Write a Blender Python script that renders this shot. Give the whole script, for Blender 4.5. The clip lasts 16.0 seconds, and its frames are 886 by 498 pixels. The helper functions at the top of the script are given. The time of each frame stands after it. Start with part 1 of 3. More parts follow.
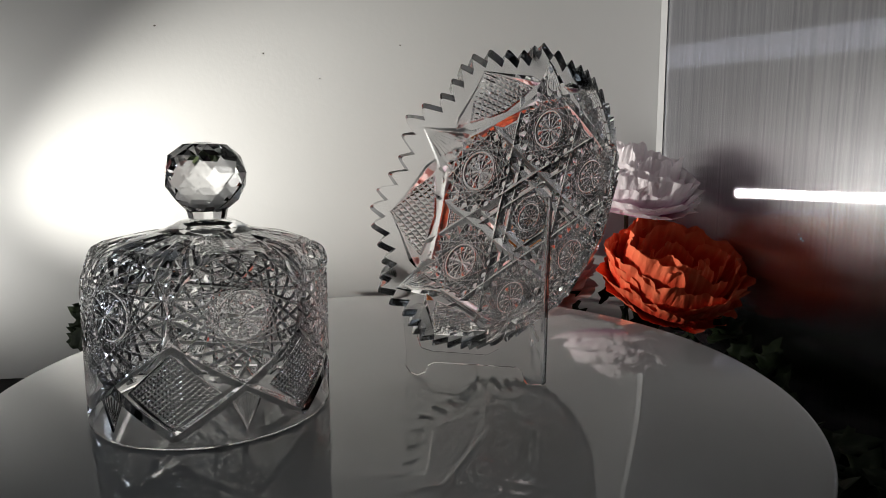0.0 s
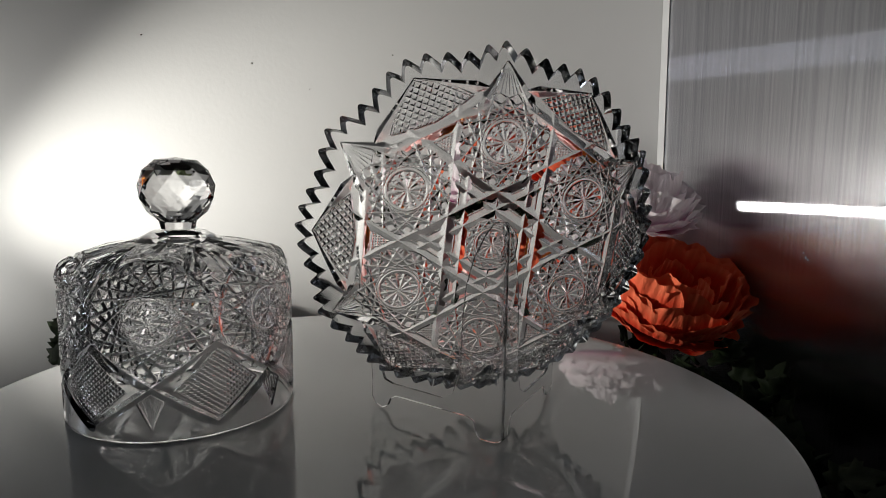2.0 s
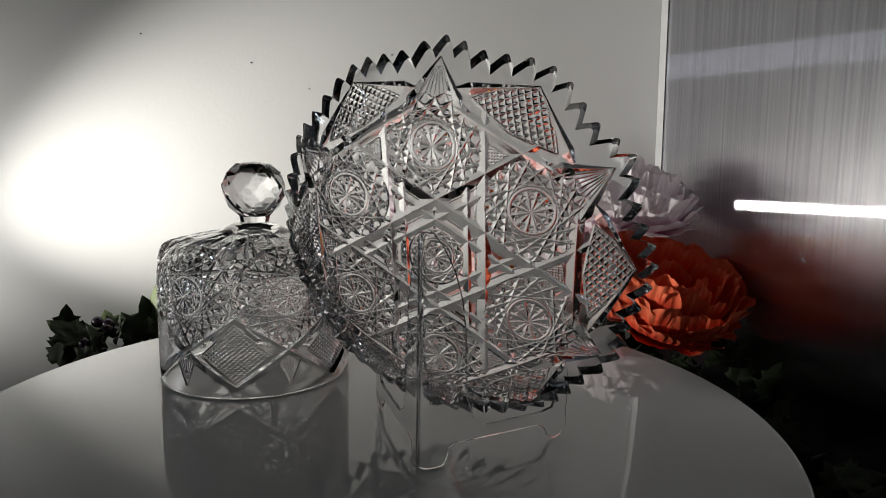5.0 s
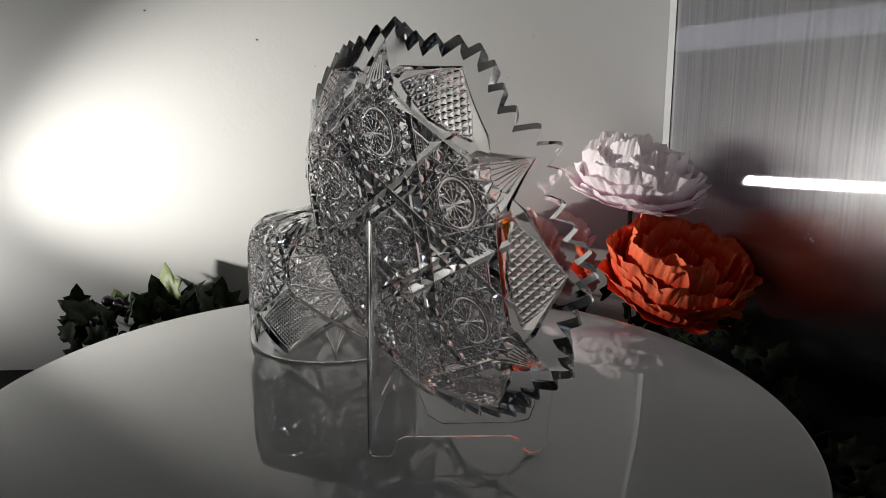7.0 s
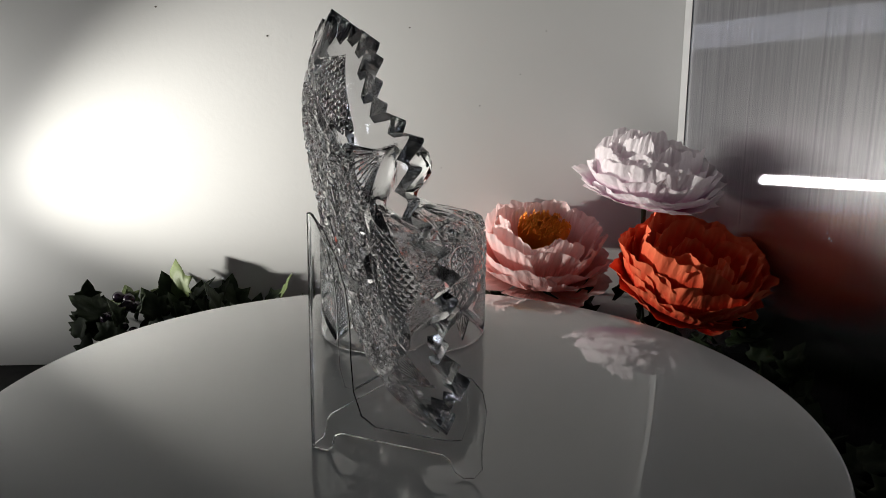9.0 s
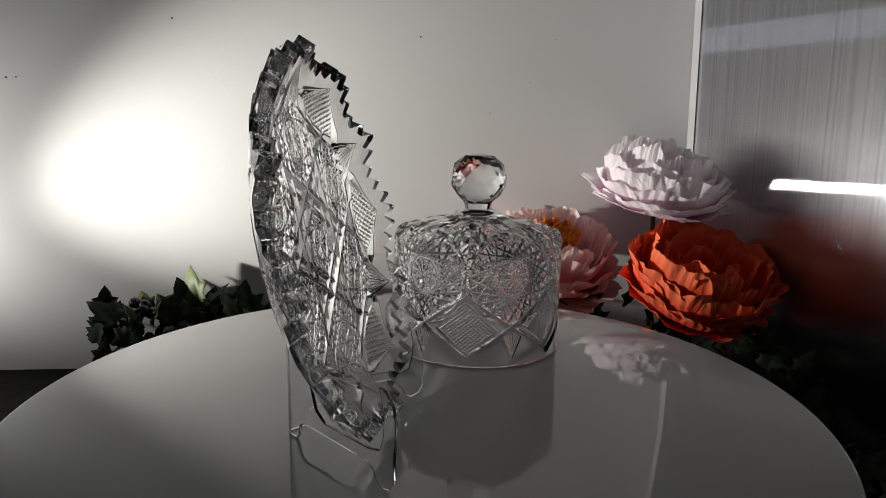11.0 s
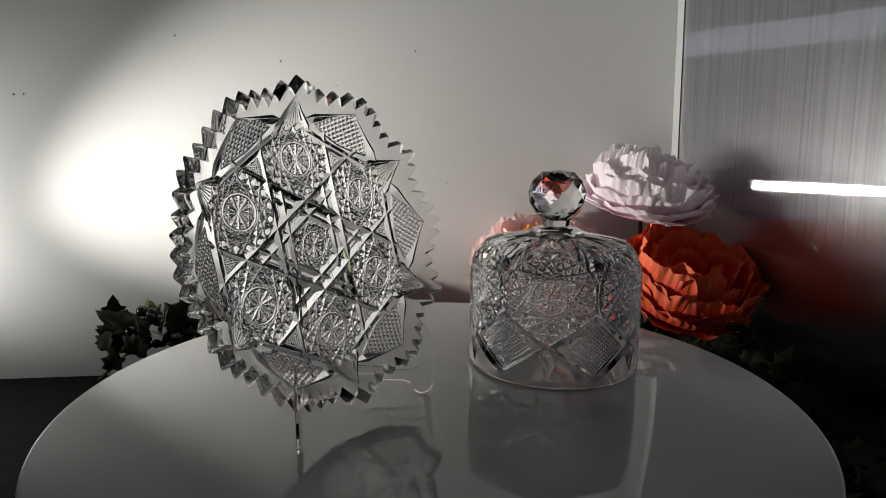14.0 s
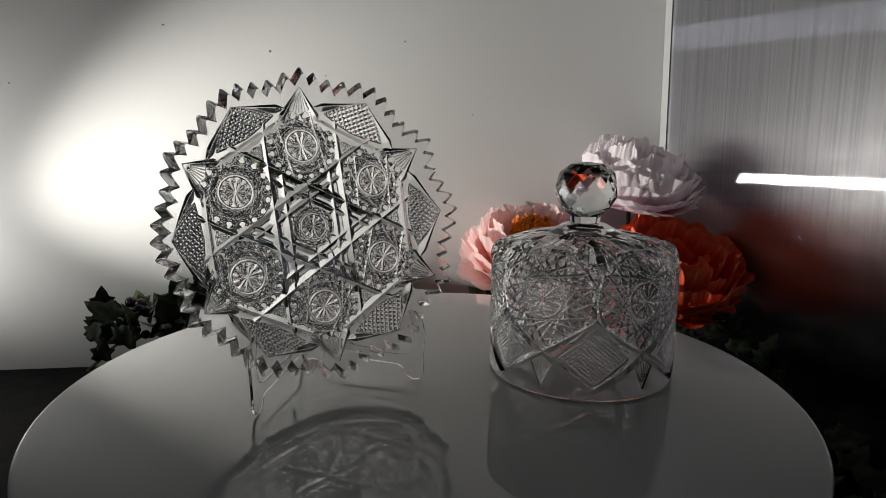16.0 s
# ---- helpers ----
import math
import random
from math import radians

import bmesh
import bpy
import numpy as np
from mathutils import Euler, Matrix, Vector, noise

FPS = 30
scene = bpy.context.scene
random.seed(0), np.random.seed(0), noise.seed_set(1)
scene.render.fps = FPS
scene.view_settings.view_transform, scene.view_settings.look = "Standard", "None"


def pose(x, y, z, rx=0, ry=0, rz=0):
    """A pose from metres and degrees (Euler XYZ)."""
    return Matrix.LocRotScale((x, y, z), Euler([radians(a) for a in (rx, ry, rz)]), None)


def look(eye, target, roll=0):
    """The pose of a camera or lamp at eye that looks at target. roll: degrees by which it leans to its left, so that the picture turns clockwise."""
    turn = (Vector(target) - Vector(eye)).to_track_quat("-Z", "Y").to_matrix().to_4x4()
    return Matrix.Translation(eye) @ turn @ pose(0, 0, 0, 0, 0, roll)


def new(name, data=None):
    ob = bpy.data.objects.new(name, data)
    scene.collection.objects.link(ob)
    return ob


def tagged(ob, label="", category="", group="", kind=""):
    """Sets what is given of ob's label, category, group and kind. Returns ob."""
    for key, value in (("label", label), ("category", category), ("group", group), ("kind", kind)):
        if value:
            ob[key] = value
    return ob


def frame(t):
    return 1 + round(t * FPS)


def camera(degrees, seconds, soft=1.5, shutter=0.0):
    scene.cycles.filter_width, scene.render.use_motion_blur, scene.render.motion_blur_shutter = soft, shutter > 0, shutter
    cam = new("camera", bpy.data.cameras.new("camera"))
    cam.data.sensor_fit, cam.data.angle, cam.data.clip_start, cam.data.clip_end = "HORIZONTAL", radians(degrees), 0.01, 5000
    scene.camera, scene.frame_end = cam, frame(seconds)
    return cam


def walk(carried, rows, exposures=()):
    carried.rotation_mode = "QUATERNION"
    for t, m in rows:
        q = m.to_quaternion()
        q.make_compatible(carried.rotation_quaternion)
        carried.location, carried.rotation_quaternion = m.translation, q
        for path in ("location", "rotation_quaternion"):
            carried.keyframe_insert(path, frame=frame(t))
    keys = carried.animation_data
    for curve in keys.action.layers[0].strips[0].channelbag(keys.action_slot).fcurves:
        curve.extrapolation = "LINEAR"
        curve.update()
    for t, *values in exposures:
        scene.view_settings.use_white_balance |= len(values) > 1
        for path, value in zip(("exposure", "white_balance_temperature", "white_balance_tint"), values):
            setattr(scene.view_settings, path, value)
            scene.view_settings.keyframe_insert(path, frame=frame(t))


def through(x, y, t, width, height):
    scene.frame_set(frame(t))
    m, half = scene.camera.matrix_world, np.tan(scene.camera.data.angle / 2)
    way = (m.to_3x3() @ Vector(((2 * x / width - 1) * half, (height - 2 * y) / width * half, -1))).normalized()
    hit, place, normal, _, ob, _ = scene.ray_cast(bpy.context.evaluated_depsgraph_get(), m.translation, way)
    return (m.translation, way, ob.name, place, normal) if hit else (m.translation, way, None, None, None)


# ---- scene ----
cam = camera(70.19, 16.0, soft=0.7)

# t, x, y, z, yaw, pitch, roll of the hand-held camera; last column: turn of the rotating table top
PATH = [
    (0, -0.0461, -0.4752, 0.1724, -8.03, -8.57, -0.53, 48.01),
    (0.5, -0.0261, -0.4612, 0.1718, -8.07, -8.48, -0.49, 42.20),
    (1, -0.0176, -0.4573, 0.1730, -7.55, -8.25, -0.47, 36.20),
    (1.5, -0.0132, -0.4534, 0.1747, -7.17, -7.87, -0.43, 29.99),
    (2, -0.0120, -0.4457, 0.1771, -7.06, -7.70, -0.78, 23.63),
    (2.5, -0.0101, -0.4411, 0.1811, -7.07, -7.60, -0.86, 17.71),
    (3, -0.0092, -0.4398, 0.1799, -7.31, -7.48, -0.93, 12.17),
    (3.5, -0.0075, -0.4421, 0.1835, -7.55, -7.73, -0.95, 6.96),
    (4, -0.0085, -0.4436, 0.1816, -7.54, -7.87, -0.81, 1.75),
    (6.5, -0.0264, -0.4535, 0.1885, -6.90, -9.36, -1.34, -29.04),
    (7, -0.0271, -0.4480, 0.1903, -7.29, -10.35, -0.87, -35.16),
    (7.5, -0.0260, -0.4466, 0.1899, -7.05, -10.95, -1.13, -40.39),
    (8, -0.0183, -0.4500, 0.1875, -6.24, -10.33, -0.90, -45.59),
    (8.5, -0.0214, -0.4408, 0.1848, -6.07, -10.36, -0.97, -51.76),
    (9, -0.0208, -0.4399, 0.1885, -6.03, -10.54, -0.96, -57.96),
    (9.5, -0.0214, -0.4427, 0.1875, -5.82, -10.24, -0.96, -63.82),
    (12, -0.0243, -0.4540, 0.2000, -4.88, -10.24, -0.62, -92.20),
    (12.5, -0.0281, -0.4616, 0.2010, -5.29, -10.44, -0.23, -97.41),
    (13, -0.0317, -0.4796, 0.2059, -5.59, -10.30, -0.21, -103.50),
    (13.5, -0.0343, -0.4874, 0.2075, -6.03, -9.97, -0.07, -109.68),
    (14, -0.0379, -0.4866, 0.2070, -6.18, -9.97, -0.14, -115.69),
    (14.5, -0.0376, -0.4898, 0.2100, -6.45, -10.21, -0.11, -121.51),
    (15, -0.0386, -0.4926, 0.2119, -6.54, -10.35, -0.13, -127.49),
    (15.5, -0.0379, -0.4908, 0.2053, -6.92, -10.44, -0.26, -132.77),
    (16, -0.0394, -0.4916, 0.2034, -7.14, -10.58, -0.30, -138.28),
]
walk(cam, [(t, pose(x, y, z, 90 + pitch, roll, yaw)) for t, x, y, z, yaw, pitch, roll, turn in PATH],
     [(0.0, 0.10), (1.0, 0.09), (2.0, 0.02), (7.0, 0.02), (8.5, 0.08), (9.5, 0.03), (12.0, -0.06), (16.0, -0.10)])

# ---------------------------------------------------------------- light
world = bpy.data.worlds.new("world")
scene.world = world
world.use_nodes = True
world.node_tree.nodes["Background"].inputs[0].default_value = (1.0, 0.95, 0.9, 1)
world.node_tree.nodes["Background"].inputs[1].default_value = 0.002
scene.view_settings.exposure = 0.0


def spot(name, eye, target, watts, degrees, blend, radius, colour):
    data = bpy.data.lights.new(name, "SPOT")
    data.energy, data.spot_size, data.spot_blend, data.shadow_soft_size, data.color = watts, radians(degrees), blend, radius, colour
    ob = new(name, data)
    ob.matrix_world = look(eye, target)
    return ob


def area(name, eye, target, watts, sx, sy, colour):
    data = bpy.data.lights.new(name, "AREA")
    data.energy, data.shape, data.size, data.size_y, data.color = watts, "RECTANGLE", sx, sy, colour
    ob = new(name, data)
    ob.matrix_world = look(eye, target)
    return ob


TORCH = (-1.00, 0.38, -0.012)
spot("torch_core", TORCH, (-0.72, 0.629, 0.105), 10.0, 84, 1.0, 0.018, (1.0, 0.98, 0.935))
spot("torch_halo", TORCH, (-0.80, 0.629, 0.06), 2.0, 150, 1.0, 0.018, (1.0, 0.98, 0.935))
spot("torch_spill", TORCH, (0.60, 0.629, 0.38), 93.0, 48, 1.0, 0.018, (1.0, 0.97, 0.905))
# weak fill lamp added behind the camera, no window is known there
area("front_fill", (-0.1, -2.2, 0.78), (0.1, 0, 0.3), 0.45, 1.5, 0.5, (0.74, 0.86, 1.0))
# unseen cool source, its place assumed from the bluish band on the steel
area("side_cool_light", (-2.1, 0.20, 0.63), (0.5, 0.2, 0.3), 1.3, 0.4, 0.13, (0.78, 0.86, 1.0))


# ---------------------------------------------------------------- materials
def material(name):
    m = bpy.data.materials.new(name)
    m.use_nodes = True
    return m, m.node_tree.nodes, m.node_tree.links, m.node_tree.nodes["Principled BSDF"]


def ramp(nodes, stops):
    r = nodes.new("ShaderNodeValToRGB")
    while len(r.color_ramp.elements) < len(stops):
        r.color_ramp.elements.new(0.5)
    for e, (p, c) in zip(r.color_ramp.elements, stops):
        e.position, e.color = p, (*c, 1)
    return r


def noisy(name, a, b, scale, rough, bump=0.0, bump_scale=200.0, stretch=(1, 1, 1), metal=0.0, rough_var=0.0, **inputs):
    """A painted or solid surface with two scales of variation."""
    m, nodes, links, p = material(name)
    co, mp = nodes.new("ShaderNodeTexCoord"), nodes.new("ShaderNodeMapping")
    mp.inputs["Scale"].default_value = stretch
    links.new(co.outputs["Object"], mp.inputs[0])
    n1, n2 = nodes.new("ShaderNodeTexNoise"), nodes.new("ShaderNodeTexNoise")
    n1.inputs["Scale"].default_value, n1.inputs["Detail"].default_value = scale, 6
    n2.inputs["Scale"].default_value, n2.inputs["Detail"].default_value = bump_scale, 3
    for n in (n1, n2):
        links.new(mp.outputs[0], n.inputs[0])
    r = ramp(nodes, [(0.3, a), (0.7, b)])
    links.new(n1.outputs[0], r.inputs[0])
    links.new(r.outputs[0], p.inputs["Base Color"])
    p.inputs["Roughness"].default_value, p.inputs["Metallic"].default_value = rough, metal
    if rough_var:
        mr = nodes.new("ShaderNodeMapRange")
        mr.inputs[3].default_value, mr.inputs[4].default_value = rough - rough_var, rough + rough_var
        links.new(n1.outputs[0], mr.inputs[0])
        links.new(mr.outputs[0], p.inputs["Roughness"])
    if bump:
        bp = nodes.new("ShaderNodeBump")
        bp.inputs["Strength"].default_value, bp.inputs["Distance"].default_value = bump, 0.001
        links.new(n2.outputs[0], bp.inputs["Height"])
        links.new(bp.outputs[0], p.inputs["Normal"])
    for k, v in inputs.items():
        p.inputs[k.replace("_", " ")].default_value = v
    return m


def glass_material(name, ior, tint):
    m, nodes, links, p = material(name)
    p.inputs["Base Color"].default_value = (*tint, 1)
    p.inputs["Roughness"].default_value = 0.0
    p.inputs["IOR"].default_value = ior
    p.inputs["Transmission Weight"].default_value = 1.0
    return m


def steel_material():
    """Steel sheet brushed upright: fine upright lines, highlights drawn out level."""
    m, nodes, links, p = material("brushed_steel")
    co, mp = nodes.new("ShaderNodeTexCoord"), nodes.new("ShaderNodeMapping")
    mp.inputs["Scale"].default_value = (1, 1, 0.004)
    links.new(co.outputs["Object"], mp.inputs[0])
    n1, n2 = nodes.new("ShaderNodeTexNoise"), nodes.new("ShaderNodeTexNoise")
    n1.inputs["Scale"].default_value, n1.inputs["Detail"].default_value = 260, 4
    n2.inputs["Scale"].default_value, n2.inputs["Detail"].default_value = 9, 4
    links.new(mp.outputs[0], n1.inputs[0])
    links.new(co.outputs["Object"], n2.inputs[0])
    r = ramp(nodes, [(0.25, (0.50, 0.50, 0.53)), (0.75, (0.83, 0.83, 0.87))])
    links.new(n1.outputs[0], r.inputs[0])
    n3, bp = nodes.new("ShaderNodeTexNoise"), nodes.new("ShaderNodeBump")
    n3.inputs["Scale"].default_value, n3.inputs["Detail"].default_value = 1600, 2
    links.new(mp.outputs[0], n3.inputs[0])
    bp.inputs["Strength"].default_value, bp.inputs["Distance"].default_value = 1.0, 0.00013
    links.new(n3.outputs[0], bp.inputs["Height"])
    tg = nodes.new("ShaderNodeTangent")
    tg.direction_type, tg.axis = "RADIAL", "Z"
    lobes = []
    for rough, aniso, kind in ((0.14, -1.0, "GGX"), (0.078, -0.95, "BECKMANN")):
        g = nodes.new("ShaderNodeBsdfAnisotropic")
        g.distribution = kind
        g.inputs["Roughness"].default_value, g.inputs["Anisotropy"].default_value = rough, aniso
        links.new(r.outputs[0], g.inputs["Color"])
        links.new(tg.outputs[0], g.inputs["Tangent"])
        if lobes:
            links.new(bp.outputs[0], g.inputs["Normal"])
        lobes.append(g)
    mr = nodes.new("ShaderNodeMapRange")
    mr.inputs[3].default_value, mr.inputs[4].default_value = 0.50, 0.72
    links.new(n2.outputs[0], mr.inputs[0])
    mx = nodes.new("ShaderNodeMixShader")
    links.new(mr.outputs[0], mx.inputs[0])
    links.new(lobes[0].outputs[0], mx.inputs[1])
    links.new(lobes[1].outputs[0], mx.inputs[2])
    links.new(mx.outputs[0], nodes["Material Output"].inputs[0])
    nodes.remove(p)
    return m


def petal_material(name, stops, through=0.45):
    """Crepe petal: colour runs from the base to the edge, fine pleats as relief, some light passes through."""
    m, nodes, links, p = material(name)
    uv, sep = nodes.new("ShaderNodeUVMap"), nodes.new("ShaderNodeSeparateXYZ")
    links.new(uv.outputs[0], sep.inputs[0])
    n = nodes.new("ShaderNodeTexNoise")
    n.inputs["Scale"].default_value, n.inputs["Detail"].default_value = 5, 4
    links.new(uv.outputs[0], n.inputs[0])
    ad = nodes.new("ShaderNodeMath")
    ad.operation, ad.inputs[2].default_value = "MULTIPLY_ADD", -0.12
    ad.inputs[1].default_value = 0.24
    links.new(n.outputs[0], ad.inputs[0])
    sm = nodes.new("ShaderNodeMath")
    sm.operation = "ADD"
    links.new(sep.outputs[1], sm.inputs[0])
    links.new(ad.outputs[0], sm.inputs[1])
    r = ramp(nodes, stops)
    links.new(sm.outputs[0], r.inputs[0])
    links.new(r.outputs[0], p.inputs["Base Color"])
    p.inputs["Roughness"].default_value = 0.85
    mp = nodes.new("ShaderNodeMapping")
    mp.inputs["Scale"].default_value = (20, 6.0, 1)
    links.new(uv.outputs[0], mp.inputs[0])
    w = nodes.new("ShaderNodeTexNoise")
    w.inputs["Scale"].default_value, w.inputs["Detail"].default_value = 1.0, 3
    links.new(mp.outputs[0], w.inputs[0])
    bp = nodes.new("ShaderNodeBump")
    bp.inputs["Strength"].default_value, bp.inputs["Distance"].default_value = 0.8, 0.003
    links.new(w.outputs[0], bp.inputs["Height"])
    links.new(bp.outputs[0], p.inputs["Normal"])
    tr, mx = nodes.new("ShaderNodeBsdfTranslucent"), nodes.new("ShaderNodeMixShader")
    links.new(r.outputs[0], tr.inputs[0])
    links.new(bp.outputs[0], tr.inputs[1])
    mx.inputs[0].default_value = through
    links.new(p.outputs[0], mx.inputs[1])
    links.new(tr.outputs[0], mx.inputs[2])
    links.new(mx.outputs[0], nodes["Material Output"].inputs[0])
    return m


WALL_PAINT = noisy("wall_paint", (0.70, 0.70, 0.685), (0.76, 0.76, 0.745), 2.2, 0.55, 0.12, 160)
ROOM_PAINT = noisy("room_paint", (0.08, 0.077, 0.074), (0.11, 0.106, 0.10), 1.5, 0.8)
MARK = noisy("wall_speck", (0.10, 0.09, 0.08), (0.18, 0.16, 0.14), 400, 0.8)
COUNTER = noisy("dark_counter", (0.008, 0.0075, 0.0075), (0.018, 0.016, 0.016), 40, 0.6, 0.1, 300, Specular_IOR_Level=0.06)
STEEL = steel_material()
TRIM = noisy("grey_trim", (0.50, 0.505, 0.51), (0.58, 0.58, 0.58), 20, 0.5)
LACQUER = noisy("white_lacquer", (0.76, 0.752, 0.728), (0.80, 0.792, 0.768), 6, 0.012, 0.006, 90, rough_var=0.008, IOR=1.85)
CRYSTAL = glass_material("lead_crystal", 1.55, (0.985, 0.985, 0.99))
ACRYLIC = glass_material("clear_acrylic", 1.49, (0.99, 0.995, 0.995))
PALE = petal_material("pale_petal", [(0.0, (0.45, 0.03, 0.30)), (0.42, (0.66, 0.16, 0.48)), (0.66, (0.90, 0.70, 0.81)), (0.85, (0.94, 0.88, 0.90))])
ROSE = petal_material("rose_petal", [(0.0, (0.80, 0.16, 0.10)), (0.35, (0.88, 0.36, 0.30)), (0.7, (0.91, 0.53, 0.50)), (1.0, (0.94, 0.75, 0.73))])
CORAL = petal_material("coral_petal", stops=[(0.0, (0.38, 0.012, 0.006)), (0.4, (0.66, 0.035, 0.010)), (0.8, (0.78, 0.062, 0.016)), (1.0, (0.90, 0.19, 0.08))], through=0.08)
STAMEN = noisy("stamen", (0.94, 0.29, 0.02), (0.97, 0.42, 0.04), 300, 0.7)
STEM = noisy("stem", (0.04, 0.07, 0.02), (0.08, 0.11, 0.04), 60, 0.6)
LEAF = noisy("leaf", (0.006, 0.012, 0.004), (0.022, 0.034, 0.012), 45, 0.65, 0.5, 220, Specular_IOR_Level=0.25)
LEAF_PALE = noisy("leaf_pale", (0.09, 0.13, 0.04), (0.18, 0.22, 0.09), 35, 0.55, 0.5, 220)
BERRY = noisy("berry", (0.012, 0.008, 0.016), (0.04, 0.022, 0.04), 90, 0.22)


# ---------------------------------------------------------------- mesh helpers
def link_mesh(name, verts, faces, mat, parent=None, label="", smooth=False, uvs=None):
    me = bpy.data.meshes.new(name)
    me.from_pydata(verts, [], faces)
    if uvs is not None:
        layer = me.uv_layers.new(name="UVMap")
        idx = np.empty(len(me.loops), dtype=np.int32)
        me.loops.foreach_get("vertex_index", idx)
        layer.data.foreach_set("uv", np.asarray(uvs, dtype=np.float32)[idx].ravel())
    me.materials.append(mat)
    me.polygons.foreach_set("use_smooth", [smooth] * len(me.polygons))
    me.update()
    ob = new(name, me)
    ob.parent = parent
    if label:
        ob["label"] = label
    return ob


def part(name, bm, mat, parent=None, label="", smooth=False):
    me = bpy.data.meshes.new(name)
    bm.to_mesh(me)
    bm.free()
    me.materials.append(mat)
    me.polygons.foreach_set("use_smooth", [smooth] * len(me.polygons))
    ob = new(name, me)
    ob.parent = parent
    if label:
        ob["label"] = label
    return ob


def box(bm, lo, hi):
    m = Matrix.Translation([(a + b) / 2 for a, b in zip(lo, hi)]) @ Matrix.Diagonal([b - a for a, b in zip(lo, hi)] + [1])
    bmesh.ops.create_cube(bm, size=1, matrix=m)


def slab(name, lo, hi, mat, label="", bevel=0.0, parent=None):
    bm = bmesh.new()
    box(bm, lo, hi)
    if bevel:
        bmesh.ops.bevel(bm, geom=bm.edges[:], offset=bevel, segments=3, affect="EDGES", profile=0.5)
    return part(name, bm, mat, parent, label)


def lathe(profile, n):
    """Vertices and faces of a closed or open profile of (r, z) turned about z."""
    v, f = [], []
    for r, z in profile:
        for k in range(n):
            a = 2 * math.pi * k / n
            v.append((r * math.cos(a), r * math.sin(a), z))
    for i in range(len(profile) - 1):
        for k in range(n):
            f.append((i * n + k, i * n + (k + 1) % n, (i + 1) * n + (k + 1) % n, (i + 1) * n + k))
    return v, f


def tube(name, points, radius, mat, parent, sides=6, taper=0.5):
    v, f = [], []
    pts = [Vector(p) for p in points]
    for i, p in enumerate(pts):
        d = (pts[min(i + 1, len(pts) - 1)] - pts[max(i - 1, 0)]).normalized()
        a = d.orthogonal().normalized()
        b = d.cross(a)
        r = radius * (1 - (1 - taper) * i / (len(pts) - 1))
        v += [tuple(p + (a * math.cos(2 * math.pi * k / sides) + b * math.sin(2 * math.pi * k / sides)) * r) for k in range(sides)]
    for i in range(len(pts) - 1):
        f += [(i * sides + k, i * sides + (k + 1) % sides, (i + 1) * sides + (k + 1) % sides, (i + 1) * sides + k) for k in range(sides)]
    f += [tuple(range(sides))[::-1], tuple(range((len(pts) - 1) * sides, len(pts) * sides))]
    return link_mesh(name, v, f, mat, parent, smooth=True)


# ---------------------------------------------------------------- the setting
wall_y, steel_x, counter_z = 0.6286, 0.517, -0.205


